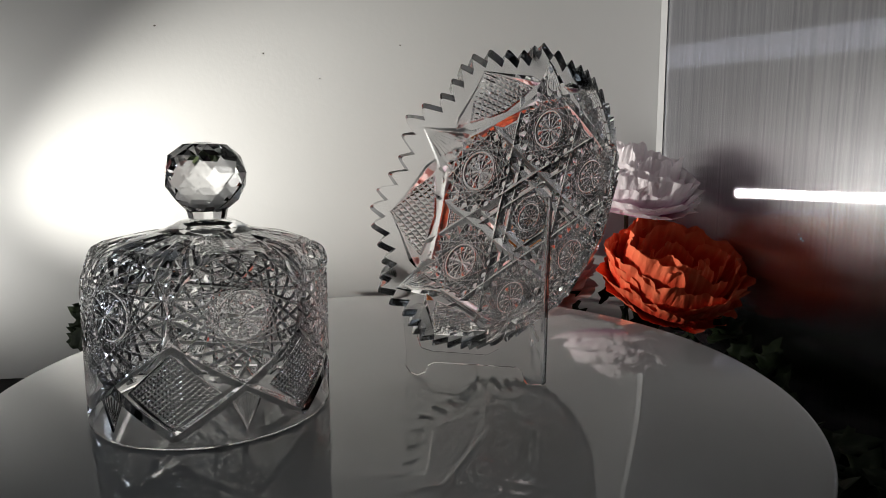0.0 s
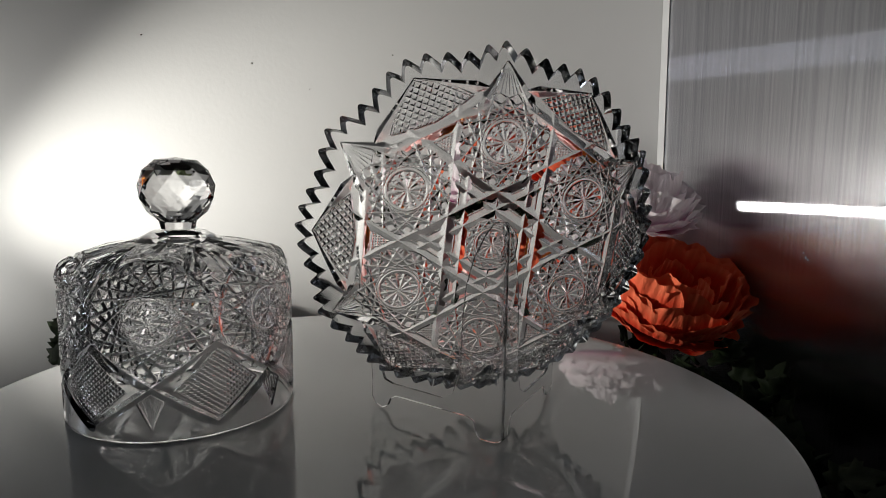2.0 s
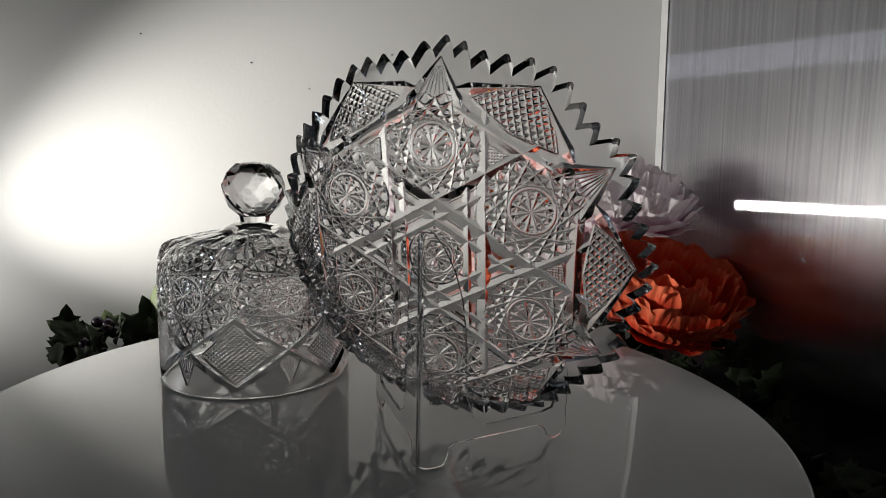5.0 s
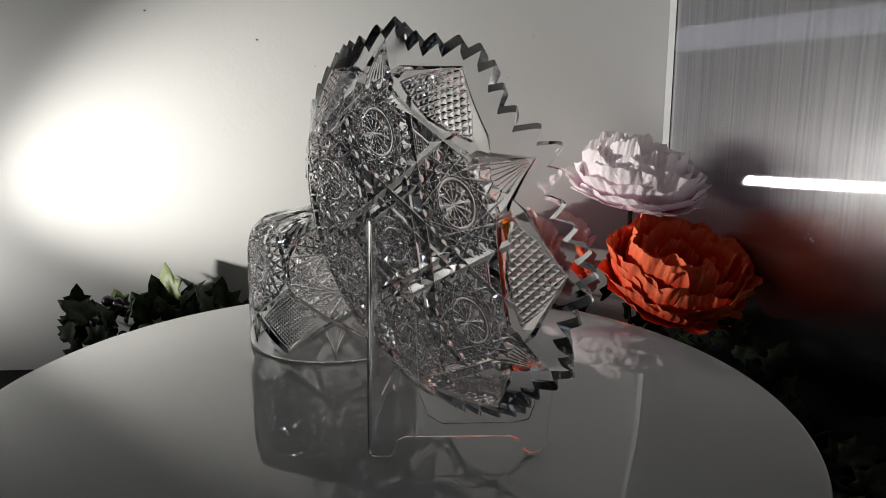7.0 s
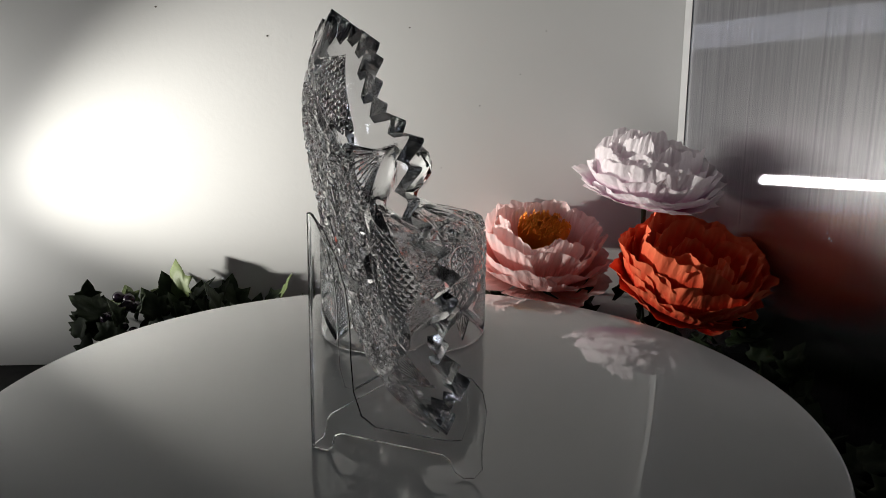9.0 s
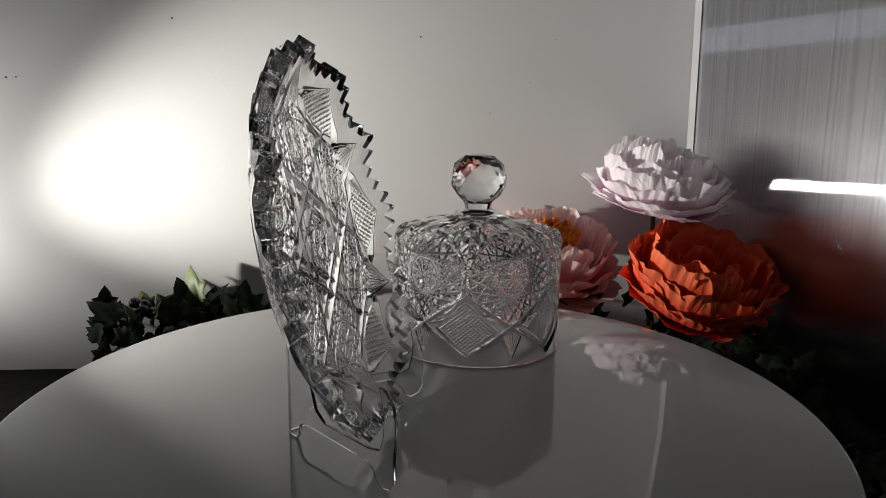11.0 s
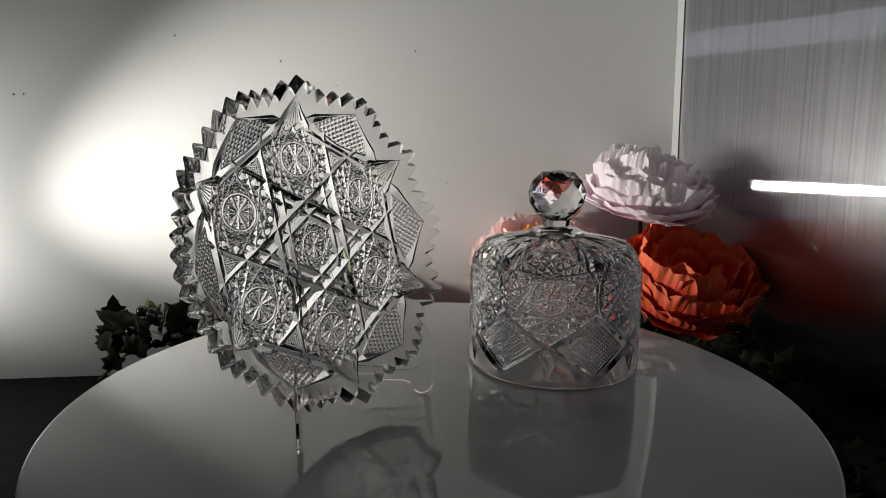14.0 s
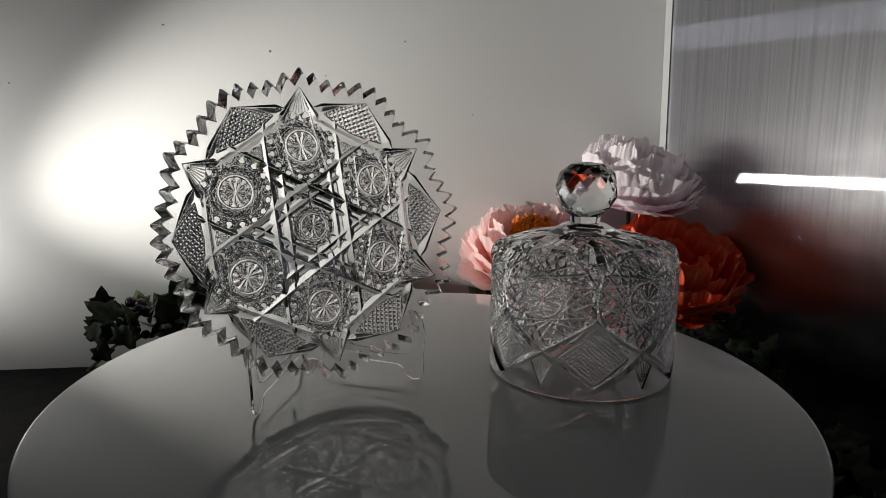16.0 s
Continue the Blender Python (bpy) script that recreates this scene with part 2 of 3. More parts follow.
def build_room():
    wall = slab("wall_back", (-2.2, wall_y, -1.1), (0.60, wall_y + 0.1, 1.5), WALL_PAINT, "smooth off-white painted wall with small specks")
    tagged(wall, category="wall", kind="structure")
    for x, z, r in ((-0.358, 0.371, 0.0017), (-0.191, 0.333, 0.0014), (0.035, 0.353, 0.0014), (0.153, 0.232, 0.001), (0.261, 0.355, 0.001),
                    (-0.615, 0.275, 0.0019), (-0.60, 0.276, 0.0013), (0.09, 0.128, 0.001), (0.22, 0.285, 0.0008), (-0.10, 0.295, 0.0008)):
        v, f = [(0, -0.0006, 0)], []
        for k in range(9):
            a, q = 2 * math.pi * k / 9, r * random.uniform(0.6, 1.2)
            v.append((q * math.cos(a), 0, q * math.sin(a)))
            f.append((0, 1 + k, 1 + (k + 1) % 9))
        mark = link_mesh("speck", v, f, MARK, wall)
        mark.location = (x, wall_y - 0.0003, z)
    # the steel panel opens a little from the square of the corner and leans in at the top
    steel = slab("wall_right", (0, -3.0, -1.1), (0.08, 0, 1.5), STEEL, "upright-brushed stainless steel panel")
    steel.matrix_world = pose(steel_x, wall_y - 0.001, 0, 0, -1.2, 4.5)
    tagged(steel, category="steel panel", kind="structure")
    rnd = random.Random(4)
    for y, z, r in ((-0.347, 0.066, 0.0022), (-0.343, 0.071, 0.0012), (-0.351, 0.063, 0.0013), (-0.338, 0.064, 0.0008), (-0.300, 0.088, 0.0007), (-0.275, 0.103, 0.0006), (-0.375, 0.118, 0.0006)):
        v, f = [(-0.0005, 0, 0)], []
        for k in range(8):
            a, q = 2 * math.pi * k / 8, r * rnd.uniform(0.35, 1.25)
            v.append((0, q * math.cos(a), q * math.sin(a)))
            f.append((0, 1 + (k + 1) % 8, 1 + k))
        scuff = link_mesh("scuff", v, f, TRIM, steel, "pale scuff mark")
        scuff.location = (-0.0003, y, z)
    a, b = (steel_x - 0.010, wall_y - 0.0004), (steel_x - 0.0012, wall_y - 0.007)
    v = [(x, y, z) for z in (counter_z + 0.001, 1.5) for x, y in (a, b, (b[0], a[1]))]
    trim = link_mesh("trim", v, [(0, 1, 4, 3), (1, 2, 5, 4), (2, 0, 3, 5), (2, 1, 0), (3, 4, 5)], TRIM, label="narrow light grey strip in the corner")
    trim.matrix_world = pose(steel_x, 0, 0, 0, -1.2, 0) @ pose(-steel_x, 0, 0)
    tagged(trim, category="corner strip", kind="structure")
    counter = slab("counter", (-2.1, -0.55, counter_z - 0.04), (steel_x - 0.002, wall_y - 0.002, counter_z), COUNTER, "dark dull countertop against the wall", 0.003)
    tagged(counter, category="countertop", kind="structure")
    base = slab("counter_base", (-2.1, -0.5, -1.09), (steel_x - 0.002, wall_y - 0.002, counter_z - 0.041), COUNTER)
    tagged(base, "dark plain counter front", "counter", kind="structure")
    for name, lo, hi, what in (("floor", (-2.2, -2.3, -1.15), (0.8, 0.64, -1.1), "floor"), ("ceiling", (-2.2, -2.3, 1.5), (0.9, 0.75, 1.55), "ceiling"),
                               ("wall_left", (-2.25, -2.3, -1.1), (-2.2, 0.74, 1.5), "wall"), ("wall_front", (-2.25, -2.36, -1.1), (0.9, -2.3, 1.5), "wall")):
        tagged(slab(name, lo, hi, ROOM_PAINT), "plain dim grey room " + what, what, kind="structure")


build_room()

# ---------------------------------------------------------------- the rotating table
TURNING = []          # (thing, its pose on the table top)


def rest(ob, m):
    ob.matrix_world = m
    TURNING.append((ob, m))


def build_table():
    ob = tagged(new("turntable"), "round glossy white turntable with a rounded edge", "turntable")
    R, e = 0.29, 0.003
    prof = [(0.0005, 0.0), (0.15, 0.0), (R - e, 0.0)]
    prof += [(R - e + e * math.sin(a), -e + e * math.cos(a)) for a in [math.pi / 2 * k / 6 for k in range(1, 7)]]
    # unseen side made 75 mm deep to keep torch light off counter and leaves
    prof += [(R, -0.071), (R - 0.004, -0.075), (0.0005, -0.075)]
    v, f = lathe(prof, 256)
    link_mesh("tabletop", v, f, LACQUER, ob, smooth=True)
    v, f = lathe([(0.0005, -0.0755), (0.05, -0.0755), (0.045, -0.09), (0.05, -0.14), (0.14, -0.19), (0.15, -0.2045), (0.0005, -0.2045)], 64)
    link_mesh("pedestal", v, f, LACQUER, ob, smooth=True)
    rest(ob, pose(-0.0097, 0.0051, 0))


build_table()


# ---------------------------------------------------------------- cut crystal
def groove(d, width, depth):
    """Depth of a V-shaped cut at the distance d from its middle line."""
    return np.clip(1 - np.abs(d) / (width / 2), 0, None) * depth


def line_groove(x, y, p, q, width, depth):
    """A straight V cut from p to q that runs out at its ends."""
    px, py = p
    dx, dy = q[0] - px, q[1] - py
    n = math.hypot(dx, dy)
    dx, dy = dx / n, dy / n
    along = (x - px) * dx + (y - py) * dy
    off = (x - px) * -dy + (y - py) * dx
    over = np.clip(np.maximum(-along, along - n), 0, None)
    return groove(np.abs(off) + over * 0.8, width, depth)


def hobstar(x, y, outer, inner, points, turn, width=0.0017, depth=0.0016, chords=((1.06, 1.15), (1.50, 0.85))):
    """Depth field of a hobstar: chords round a ring leave sharp-pointed facets; in the ring a button with a rosette."""
    r = np.hypot(x, y)
    h = np.zeros_like(x)
    near = r < outer * 1.02
    xs, ys, rs = x[near], y[near], r[near]
    g = np.zeros_like(xs)
    for k in range(points):
        a = turn + 2 * math.pi * (k + 0.5) / points
        off = xs * math.cos(a) + ys * math.sin(a)
        for place, broad in chords:
            g = np.maximum(g, groove(off - inner * place, width * broad, depth * broad) * (rs > inner))
    # scooped hollows between the outer points
    a = (np.arctan2(ys, xs) - turn) * points / (2 * math.pi)
    saw = np.abs(a - np.round(a)) * 2
    g = np.maximum(g, np.clip((rs / outer - 0.80) / 0.2, 0, 1) * np.clip(saw * 1.5 - 0.4, 0, 1) * depth * 0.8)
    # smooth round channel, then the button
    g = np.maximum(g, np.clip(1 - ((rs - inner * 0.95) / (inner * 0.13)) ** 2, 0, 1) * depth * 1.1)
    ros = rs < inner * 0.86
    b = (np.arctan2(ys, xs) - turn) * 12 / (2 * math.pi)
    ray = np.abs(b - np.round(b)) * 2                    # 0 on a ridge of the rosette, 1 in the cut beside it
    star = np.clip(ray - 0.15, 0, 1) * np.clip(rs / (inner * 0.5), 0, 1) * depth * 0.85
    for k in range(12):
        a = turn + 2 * math.pi * (k + 0.5) / 12
        star = np.maximum(star, groove(xs * math.cos(a) + ys * math.sin(a) - inner * 0.56, width * 0.5, depth * 0.55))
    g = np.where(ros, star, g)
    h[near] = g
    return h


def hatch(u, v, pitch, depth):
    """Two families of V cuts that leave small pyramids."""
    a, b = np.abs(u / pitch - np.round(u / pitch)), np.abs(v / pitch - np.round(v / pitch))
    return np.maximum(np.clip(1 - a * 3.2, 0, 1), np.clip(1 - b * 3.2, 0, 1)) * depth


def inside(x, y, corners):
    """True where a point lies in the convex polygon, whose corners go round to the left."""
    ok = np.ones_like(x, dtype=bool)
    for (ax, ay), (bx, by) in zip(corners, corners[1:] + corners[:1]):
        ok &= (bx - ax) * (y - ay) - (by - ay) * (x - ax) > 0
    return ok


def edge_cuts(x, y, corners, width, depth):
    h = np.zeros_like(x)
    for p, q in zip(corners, corners[1:] + corners[:1]):
        h = np.maximum(h, line_groove(x, y, p, q, width, depth))
    return h


def turned(points, a):
    c, s = math.cos(a), math.sin(a)
    return [(c * px - s * py, s * px + c * py) for px, py in points]


def wedge(x, y, tip, end, wide, depth):
    """A V cut that starts as a point at tip and widens to the other end."""
    dx, dy = end[0] - tip[0], end[1] - tip[1]
    n = math.hypot(dx, dy)
    dx, dy = dx / n, dy / n
    along = ((x - tip[0]) * dx + (y - tip[1]) * dy) / n
    off = np.abs((x - tip[0]) * -dy + (y - tip[1]) * dx)
    half = wide / 2 * np.interp(along, [-0.02, 0.0, 1.0, 1.3], [0.0, 0.12, 1.0, 0.0])
    return np.clip(half - off, 0, None) * 2 * depth / wide


def plate_cuts(x, y):
    """Depth of the cutting on the back of the plate; y is up on the plate, lengths in metres."""
    h = np.zeros_like(x)
    for k in range(3):                                   # broad cuts that cross as a six-pointed star, with narrower ones inside
        a = math.pi * k / 3
        off = x * math.cos(a) + y * math.sin(a)
        along = np.abs(-x * math.sin(a) + y * math.cos(a))
        for s in (-1, 1):
            for place, full, deep, run in ((0.0300, 0.0092, 0.0033, 0.093), (0.0198, 0.0058, 0.0023, 0.060)):
                wide = full * np.interp(along, [0, run * 0.7, run * 0.94, run], [1.0, 0.85, 0.4, 0.0])
                d = np.abs(off - s * place)
                h = np.maximum(h, np.clip(1 - d / (wide / 2 + 1e-9), 0, 1) * deep * wide / full)
            h = np.maximum(h, groove(off - s * 0.0252, 0.0012, 0.0008) * (along < 0.075))
        h = np.maximum(h, groove(off, 0.0016, 0.0010) * (along < 0.034))
    stars = [(0.0, 0.0, 0.0168, 0.0108)]
    for k in range(6):
        a = math.pi / 2 + math.pi * k / 3
        stars.append((0.066 * math.cos(a), 0.066 * math.sin(a), 0.0280, 0.0136))
    for cx, cy, ro, ri in stars:
        r = np.hypot(x - cx, y - cy)
        h = np.where(r < ro * 0.97, 0.0, h)
        h = np.maximum(h, hobstar(x - cx, y - cy, ro, ri, 16, math.atan2(cy, cx), 0.0030, 0.0018))
    for k in range(6):
        b = math.pi * k / 3                              # hatched fields lie between the fans
        kite = turned([(0.0868, 0.0), (0.0885, -0.0150), (0.0905, -0.0270), (0.1005, -0.0180), (0.1120, 0.0), (0.1005, 0.0180), (0.0905, 0.0270), (0.0885, 0.0150)], b)
        q = inside(x, y, kite)
        c, s = math.cos(b + math.pi / 4), math.sin(b + math.pi / 4)
        h = np.where(q, hatch(x * c + y * s, -x * s + y * c, 0.0034, 0.0015), h)
        across = turned([(0.0815, -0.031), (0.0815, 0.031)], b)
        h = np.maximum(h, line_groove(x, y, across[0], across[1], 0.0080, 0.0024) * ~q)
        h = np.maximum(h, edge_cuts(x, y, kite, 0.0016, 0.0015))
        tri = turned([(0.0645, 0.0), (0.0762, -0.0068), (0.0762, 0.0068)], b)
        h = np.where(inside(x, y, tri), hatch(x, y, 0.0017, 0.0007), h)
        h = np.maximum(h, edge_cuts(x, y, tri, 0.0012, 0.0010))
        for s2 in (-1, 1):                               # deep mitres along the outer sides of the hatching
            out = turned([(0.1125, 0.0), (0.0935, s2 * 0.0315)], b)
            h = np.maximum(h, wedge(x, y, out[0], out[1], 0.0066, 0.0036) * ~q)
        f = b + math.pi / 2                              # fans at the rim: rays meet at the outer tip
        tip, left, right, foot = turned([(0.1125, 0), (0.0955, -0.0085), (0.0955, 0.0085), (0.0920, 0)], f)
        fan = [tip, right, foot, left]
        q = inside(x, y, fan)
        h = np.where(q, 0.0004, h)
        for j in range(-3, 4):
            end = turned([(0.0940, j * 0.0027)], f)[0]
            h = np.where(q, np.maximum(h, line_groove(x, y, tip, end, 0.0016, 0.0010)), h)
        for s2 in (-1, 1):
            end = turned([(0.0905, s2 * 0.0132)], f)[0]
            h = np.maximum(h, wedge(x, y, tip, end, 0.0078, 0.0042) * ~q)
    return h


PLATE_R, TEETH = 0.1218, 60
LIP_IN, LIP_UP = 0.0076, 0.0078      # the lip leans: its front corner lies further in and further forward than its back corner


def rim_lobe(a):
    """Broad lobes of the rim, -1 to 1: a short one over each fan, a longer one over each hatched field; a is 0 at a fan."""
    u = np.abs((a * TEETH / (2 * math.pi) + 5) % 10 - 5)
    return np.where(u < 2, np.cos(math.pi * u / 2), -np.cos(math.pi * (u - 2) / 3))


def rim_radius(a):
    """Outline of the plate's back: lobes, and teeth with round tops and V-shaped cuts between them."""
    saw = np.abs((a * TEETH / (2 * math.pi) + 0.5) % 1 - 0.5) * 2
    tooth = -np.clip((saw - 0.25) / 0.75, 0, 1) * 0.0058 - 0.0008 * np.clip(saw / 0.25, 0, 1) ** 2
    return PLATE_R - 0.0008 + 0.0026 * rim_lobe(a) + tooth


def bowl(r):
    """Lift of the plate's shape towards the viewer's side, by radius."""
    s = np.clip((r - 0.078) / (PLATE_R - 0.078), 0, 1.2)
    return 0.0220 * s ** 1.4


def build_plate():
    NA, NR, NF = TEETH * 30, 320, 60
    a = np.arange(NA) * 2 * math.pi / NA
    edge = rim_radius(a - math.pi / 2)
    rise = 0.0022 * rim_lobe(a - math.pi / 2)
    thick = 0.0070
    inner = PLATE_R - 0.0130
    verts = []
    # cut back: rings from the middle to the edge
    for t in np.linspace(0.003, 1.0, NR):
        q = t * PLATE_R
        rad = np.full_like(a, q) if q <= inner else inner + (edge - inner) * (q - inner) / (PLATE_R - inner)
        x, y = rad * np.cos(a), rad * np.sin(a)
        z = bowl(rad) - thick + rise * np.clip((rad - 0.104) / (PLATE_R - 0.104), 0, 1) ** 1.5
        if q < 0.1165:
            z = z + plate_cuts(x, y)
        verts.append(np.stack([x, y, z], 1))
    # smooth front: rings from the lip's front corner back to the middle
    corner, hub, bend = edge - LIP_IN, 0.084, 0.1020
    for t in np.linspace(1.0, 0.003, NF):
        q = t * PLATE_R
        rad = np.full_like(a, q) if q <= bend else bend + (corner - bend) * (q - bend) / (PLATE_R - bend)
        k = np.clip((rad - hub) / (PLATE_R - LIP_IN - hub), 0, 1)
        plain = bowl(rad) + 0.0005
        z = plain + (bowl(rad + LIP_IN) - thick + LIP_UP - plain) * k + rise * np.clip((rad + LIP_IN - 0.104) / (PLATE_R - 0.104), 0, 1) ** 1.5
        verts.append(np.stack([rad * np.cos(a), rad * np.sin(a), z], 1))
    v = np.concatenate(verts)
    n = NR + NF
    i, k = np.meshgrid(np.arange(n - 1), np.arange(NA), indexing="ij")
    k2 = (k + 1) % NA
    f = np.stack([i * NA + k, i * NA + k2, (i + 1) * NA + k2, (i + 1) * NA + k], -1).reshape(-1, 4)
    faces = f.tolist()
    faces.append(list(range(NA))[::-1])
    faces.append(list(range((n - 1) * NA, n * NA)))
    ob = link_mesh("cut_glass_plate", v.tolist(), faces, CRYSTAL)
    tagged(ob, "clear cut-crystal plate with stars and sawtooth rim on an easel", "glass plate")
    normal = Vector((0.332, 0.917, 0.223)).normalized()
    up = Vector((-0.027, -0.212, 0.977))
    up = (up - normal * up.dot(normal)).normalized()
    side = up.cross(normal)
    m = Matrix((side, up, normal)).transposed().to_4x4()
    m.translation = (0.0432, -0.0719, 0.127)
    rest(ob, m @ Matrix.Translation((0, 0, 0.0025)))


build_plate()


def dome_cuts(u, z, cell):
    """Depth of the cutting on the dome's outside; u runs round it within one cell, 0 below a hobstar; z along the profile."""
    h = np.zeros_like(u)
    half = cell / 2
    zc = 0.078
    for du in (-cell, 0, cell):                          # great stars: long chords round a ring with a rosette
        x, y = u - du, z - zc
        r = np.hypot(x, y)
        star = hobstar(x, y, 0.0405, 0.0158, 22, math.pi / 2, 0.0025, 0.0017, ((1.05, 1.0),))
        h = np.maximum(h, star * (np.abs(x) < half))
        h = np.maximum(h, groove(r - 0.0396, 0.0052, 0.0026) * (z > 0.046))
    h = np.where(z < 0.0395, 0.0, h)
    for s in (-1, 1):
        c = s * half
        # long mitres that cross over the fans and frame the hatching
        h = np.maximum(h, line_groove(u, z, (c, 0.0085), (-c, 0.0625), 0.0066, 0.0031))
        # notches between the stars, over the shoulder
        h = np.maximum(h, line_groove(u, z, (c, 0.100), (c, 0.136), 0.0150, 0.0042))
        for w in (0.010, 0.019):
            h = np.maximum(h, line_groove(u, z, (c - s * w, 0.104), (c - s * w * 0.6, 0.130), 0.0046, 0.0021))
        kite = [(c, 0.0125), (c + 0.0262, 0.0335), (c, 0.0572), (c - 0.0262, 0.0335)]
        q = inside(u, z, kite)
        h = np.where(q, hatch((u - c) * 0.8 + (z - 0.034), (z - 0.034) - (u - c) * 0.8, 0.0034, 0.0013), h)
        h = np.maximum(h, edge_cuts(u, z, kite, 0.0016, 0.0016))
        tri = [(s * 0.0105, 0.0455), (s * 0.0165, 0.0490), (s * 0.0060, 0.0520)][::s]
        h = np.where(inside(u, z, tri), hatch(u, z, 0.0016, 0.0006), h)
    fan = [(0.0, 0.0085), (0.0082, 0.0265), (0.0, 0.0315), (-0.0082, 0.0265)]
    q = inside(u, z, fan)
    h = np.where(q, 0.0003, h)
    for j in range(-3, 4):
        h = np.where(q, np.maximum(h, line_groove(u, z, (0, 0.0095), (j * 0.0028, 0.029), 0.0015, 0.0010)), h)
    h = np.maximum(h, edge_cuts(u, z, fan, 0.0018, 0.0013))
    for j in (-1, 0, 1):                                 # flat-sided scoops from the neck to the stars
        h = np.maximum(h, line_groove(u, z, (j * 0.011, 0.122), (j * 0.008, 0.150), 0.0100, 0.0011))
    # the glass stands fuller over each star, on the shoulder
    full = 0.0042 * np.clip(np.cos(2 * math.pi * u / cell) + 0.25, 0, None) * np.exp(-((z - 0.107) / 0.012) ** 2)
    return h * np.clip((z - 0.004) / 0.003, 0, 1) - full


DOME_PROFILE = [(0.0775, 0.0), (0.0785, 0.0012), (0.0785, 0.012), (0.0785, 0.03), (0.0785, 0.055), (0.0784, 0.078), (0.0780, 0.089), (0.0760, 0.0985),
                (0.0715, 0.1065), (0.0640, 0.1125), (0.052, 0.1165), (0.042, 0.1185), (0.032, 0.1202), (0.0255, 0.1225), (0.018, 0.1265)]


def build_dome():
    ob = tagged(new("glass_dome"), "clear cut-crystal cheese dome with a faceted ball knob", "glass dome")
    cells, NA = 6, 6 * 224
    cell = 2 * math.pi * 0.0785 / cells
    pr, pz = np.array([p[0] for p in DOME_PROFILE]), np.array([p[1] for p in DOME_PROFILE])
    arc = np.concatenate([[0], np.cumsum(np.hypot(np.diff(pr), np.diff(pz)))])
    n = 400
    s = np.linspace(0, arc[-1], n)
    rr, zz = np.interp(s, arc, pr), np.interp(s, arc, pz)
    a = np.arange(NA) * 2 * math.pi / NA
    u = ((a / (2 * math.pi) * cells + 0.5) % 1 - 0.5) * cell
    U, Sx = np.meshgrid(u, s)
    cut = dome_cuts(U, Sx, cell)
    # inward direction across the profile
    tr, tz = np.gradient(rr, s), np.gradient(zz, s)
    out = np.stack([tz, -tr], 1)
    rings = []
    for i in range(n):
        q = rr[i] - out[i, 0] * cut[i]
        z = zz[i] - out[i, 1] * cut[i] * 0.8
        rings.append(np.stack([q * np.cos(a), q * np.sin(a), z], 1))
    inner = [(0.012, 0.1165), (0.03, 0.1130), (0.047, 0.1085), (0.06, 0.102), (0.068, 0.093), (0.0715, 0.077), (0.0735, 0.05), (0.074, 0.01), (0.0745, 0.0)]
    top = np.stack([0.0135 * np.cos(a), 0.0135 * np.sin(a), np.full_like(a, 0.1275)], 1)
    v = np.concatenate(rings + [top])
    i, k = np.meshgrid(np.arange(n), np.arange(NA), indexing="ij")
    k2 = (k + 1) % NA
    f = np.stack([i * NA + k, i * NA + k2, (i + 1) * NA + k2, (i + 1) * NA + k], -1).reshape(-1, 4).tolist()
    f.append(list(range(n * NA, (n + 1) * NA)))
    base = len(v)
    vin = np.concatenate([np.stack([r * np.cos(a), r * np.sin(a), np.full_like(a, z)], 1) for r, z in inner])
    m = len(inner)
    i, k = np.meshgrid(np.arange(m - 1), np.arange(NA), indexing="ij")
    k2 = (k + 1) % NA
    f += (base + np.stack([i * NA + k, i * NA + k2, (i + 1) * NA + k2, (i + 1) * NA + k], -1)).reshape(-1, 4).tolist()
    f.append((base + np.arange(NA)[::-1]).tolist())
    last = base + (m - 1) * NA
    f += [(last + j, last + (j + 1) % NA, (j + 1) % NA, j) for j in range(NA)]
    link_mesh("bell", np.concatenate([v, vin]).tolist(), f, CRYSTAL, ob)
    # knob: staggered rings of flat facets over a short faceted neck
    kv, kf, c, N = [], [], 0.1555, 10
    levels = [(0.012, 0.1280, 0.0), (0.0132, 0.1335, 0.0), (0.0205, 0.1402, 0.5), (0.0255, 0.1495, 0.0), (0.0262, 0.1585, 0.5), (0.0228, 0.1695, 0.0), (0.0140, 0.1768, 0.5)]
    for r, z, o in levels:
        kv += [(r * math.cos(2 * math.pi * (k + o) / N), r * math.sin(2 * math.pi * (k + o) / N), z) for k in range(N)]
    for i in range(len(levels) - 1):
        o1, o2 = levels[i][2], levels[i + 1][2]
        for k in range(N):
            A, B, C, D = i * N + k, i * N + (k + 1) % N, (i + 1) * N + k, (i + 1) * N + (k + 1) % N
            if o1 == o2:
                kf.append((A, B, D, C))
            elif o2 > o1:
                kf += [(A, B, C), (B, D, C)]
            else:
                kf += [(A, B, D), (A, D, C)]
    kv.append((0, 0, 0.1785))
    kf += [((len(levels) - 1) * N + k, (len(levels) - 1) * N + (k + 1) % N, len(kv) - 1) for k in range(N)]
    kf.append(tuple(range(N))[::-1])
    link_mesh("knob", kv, kf, CRYSTAL, ob, "faceted crystal ball knob")
    rest(ob, pose(-0.122, 0.083, 0.0006, 0, 0, 7.0))


build_dome()


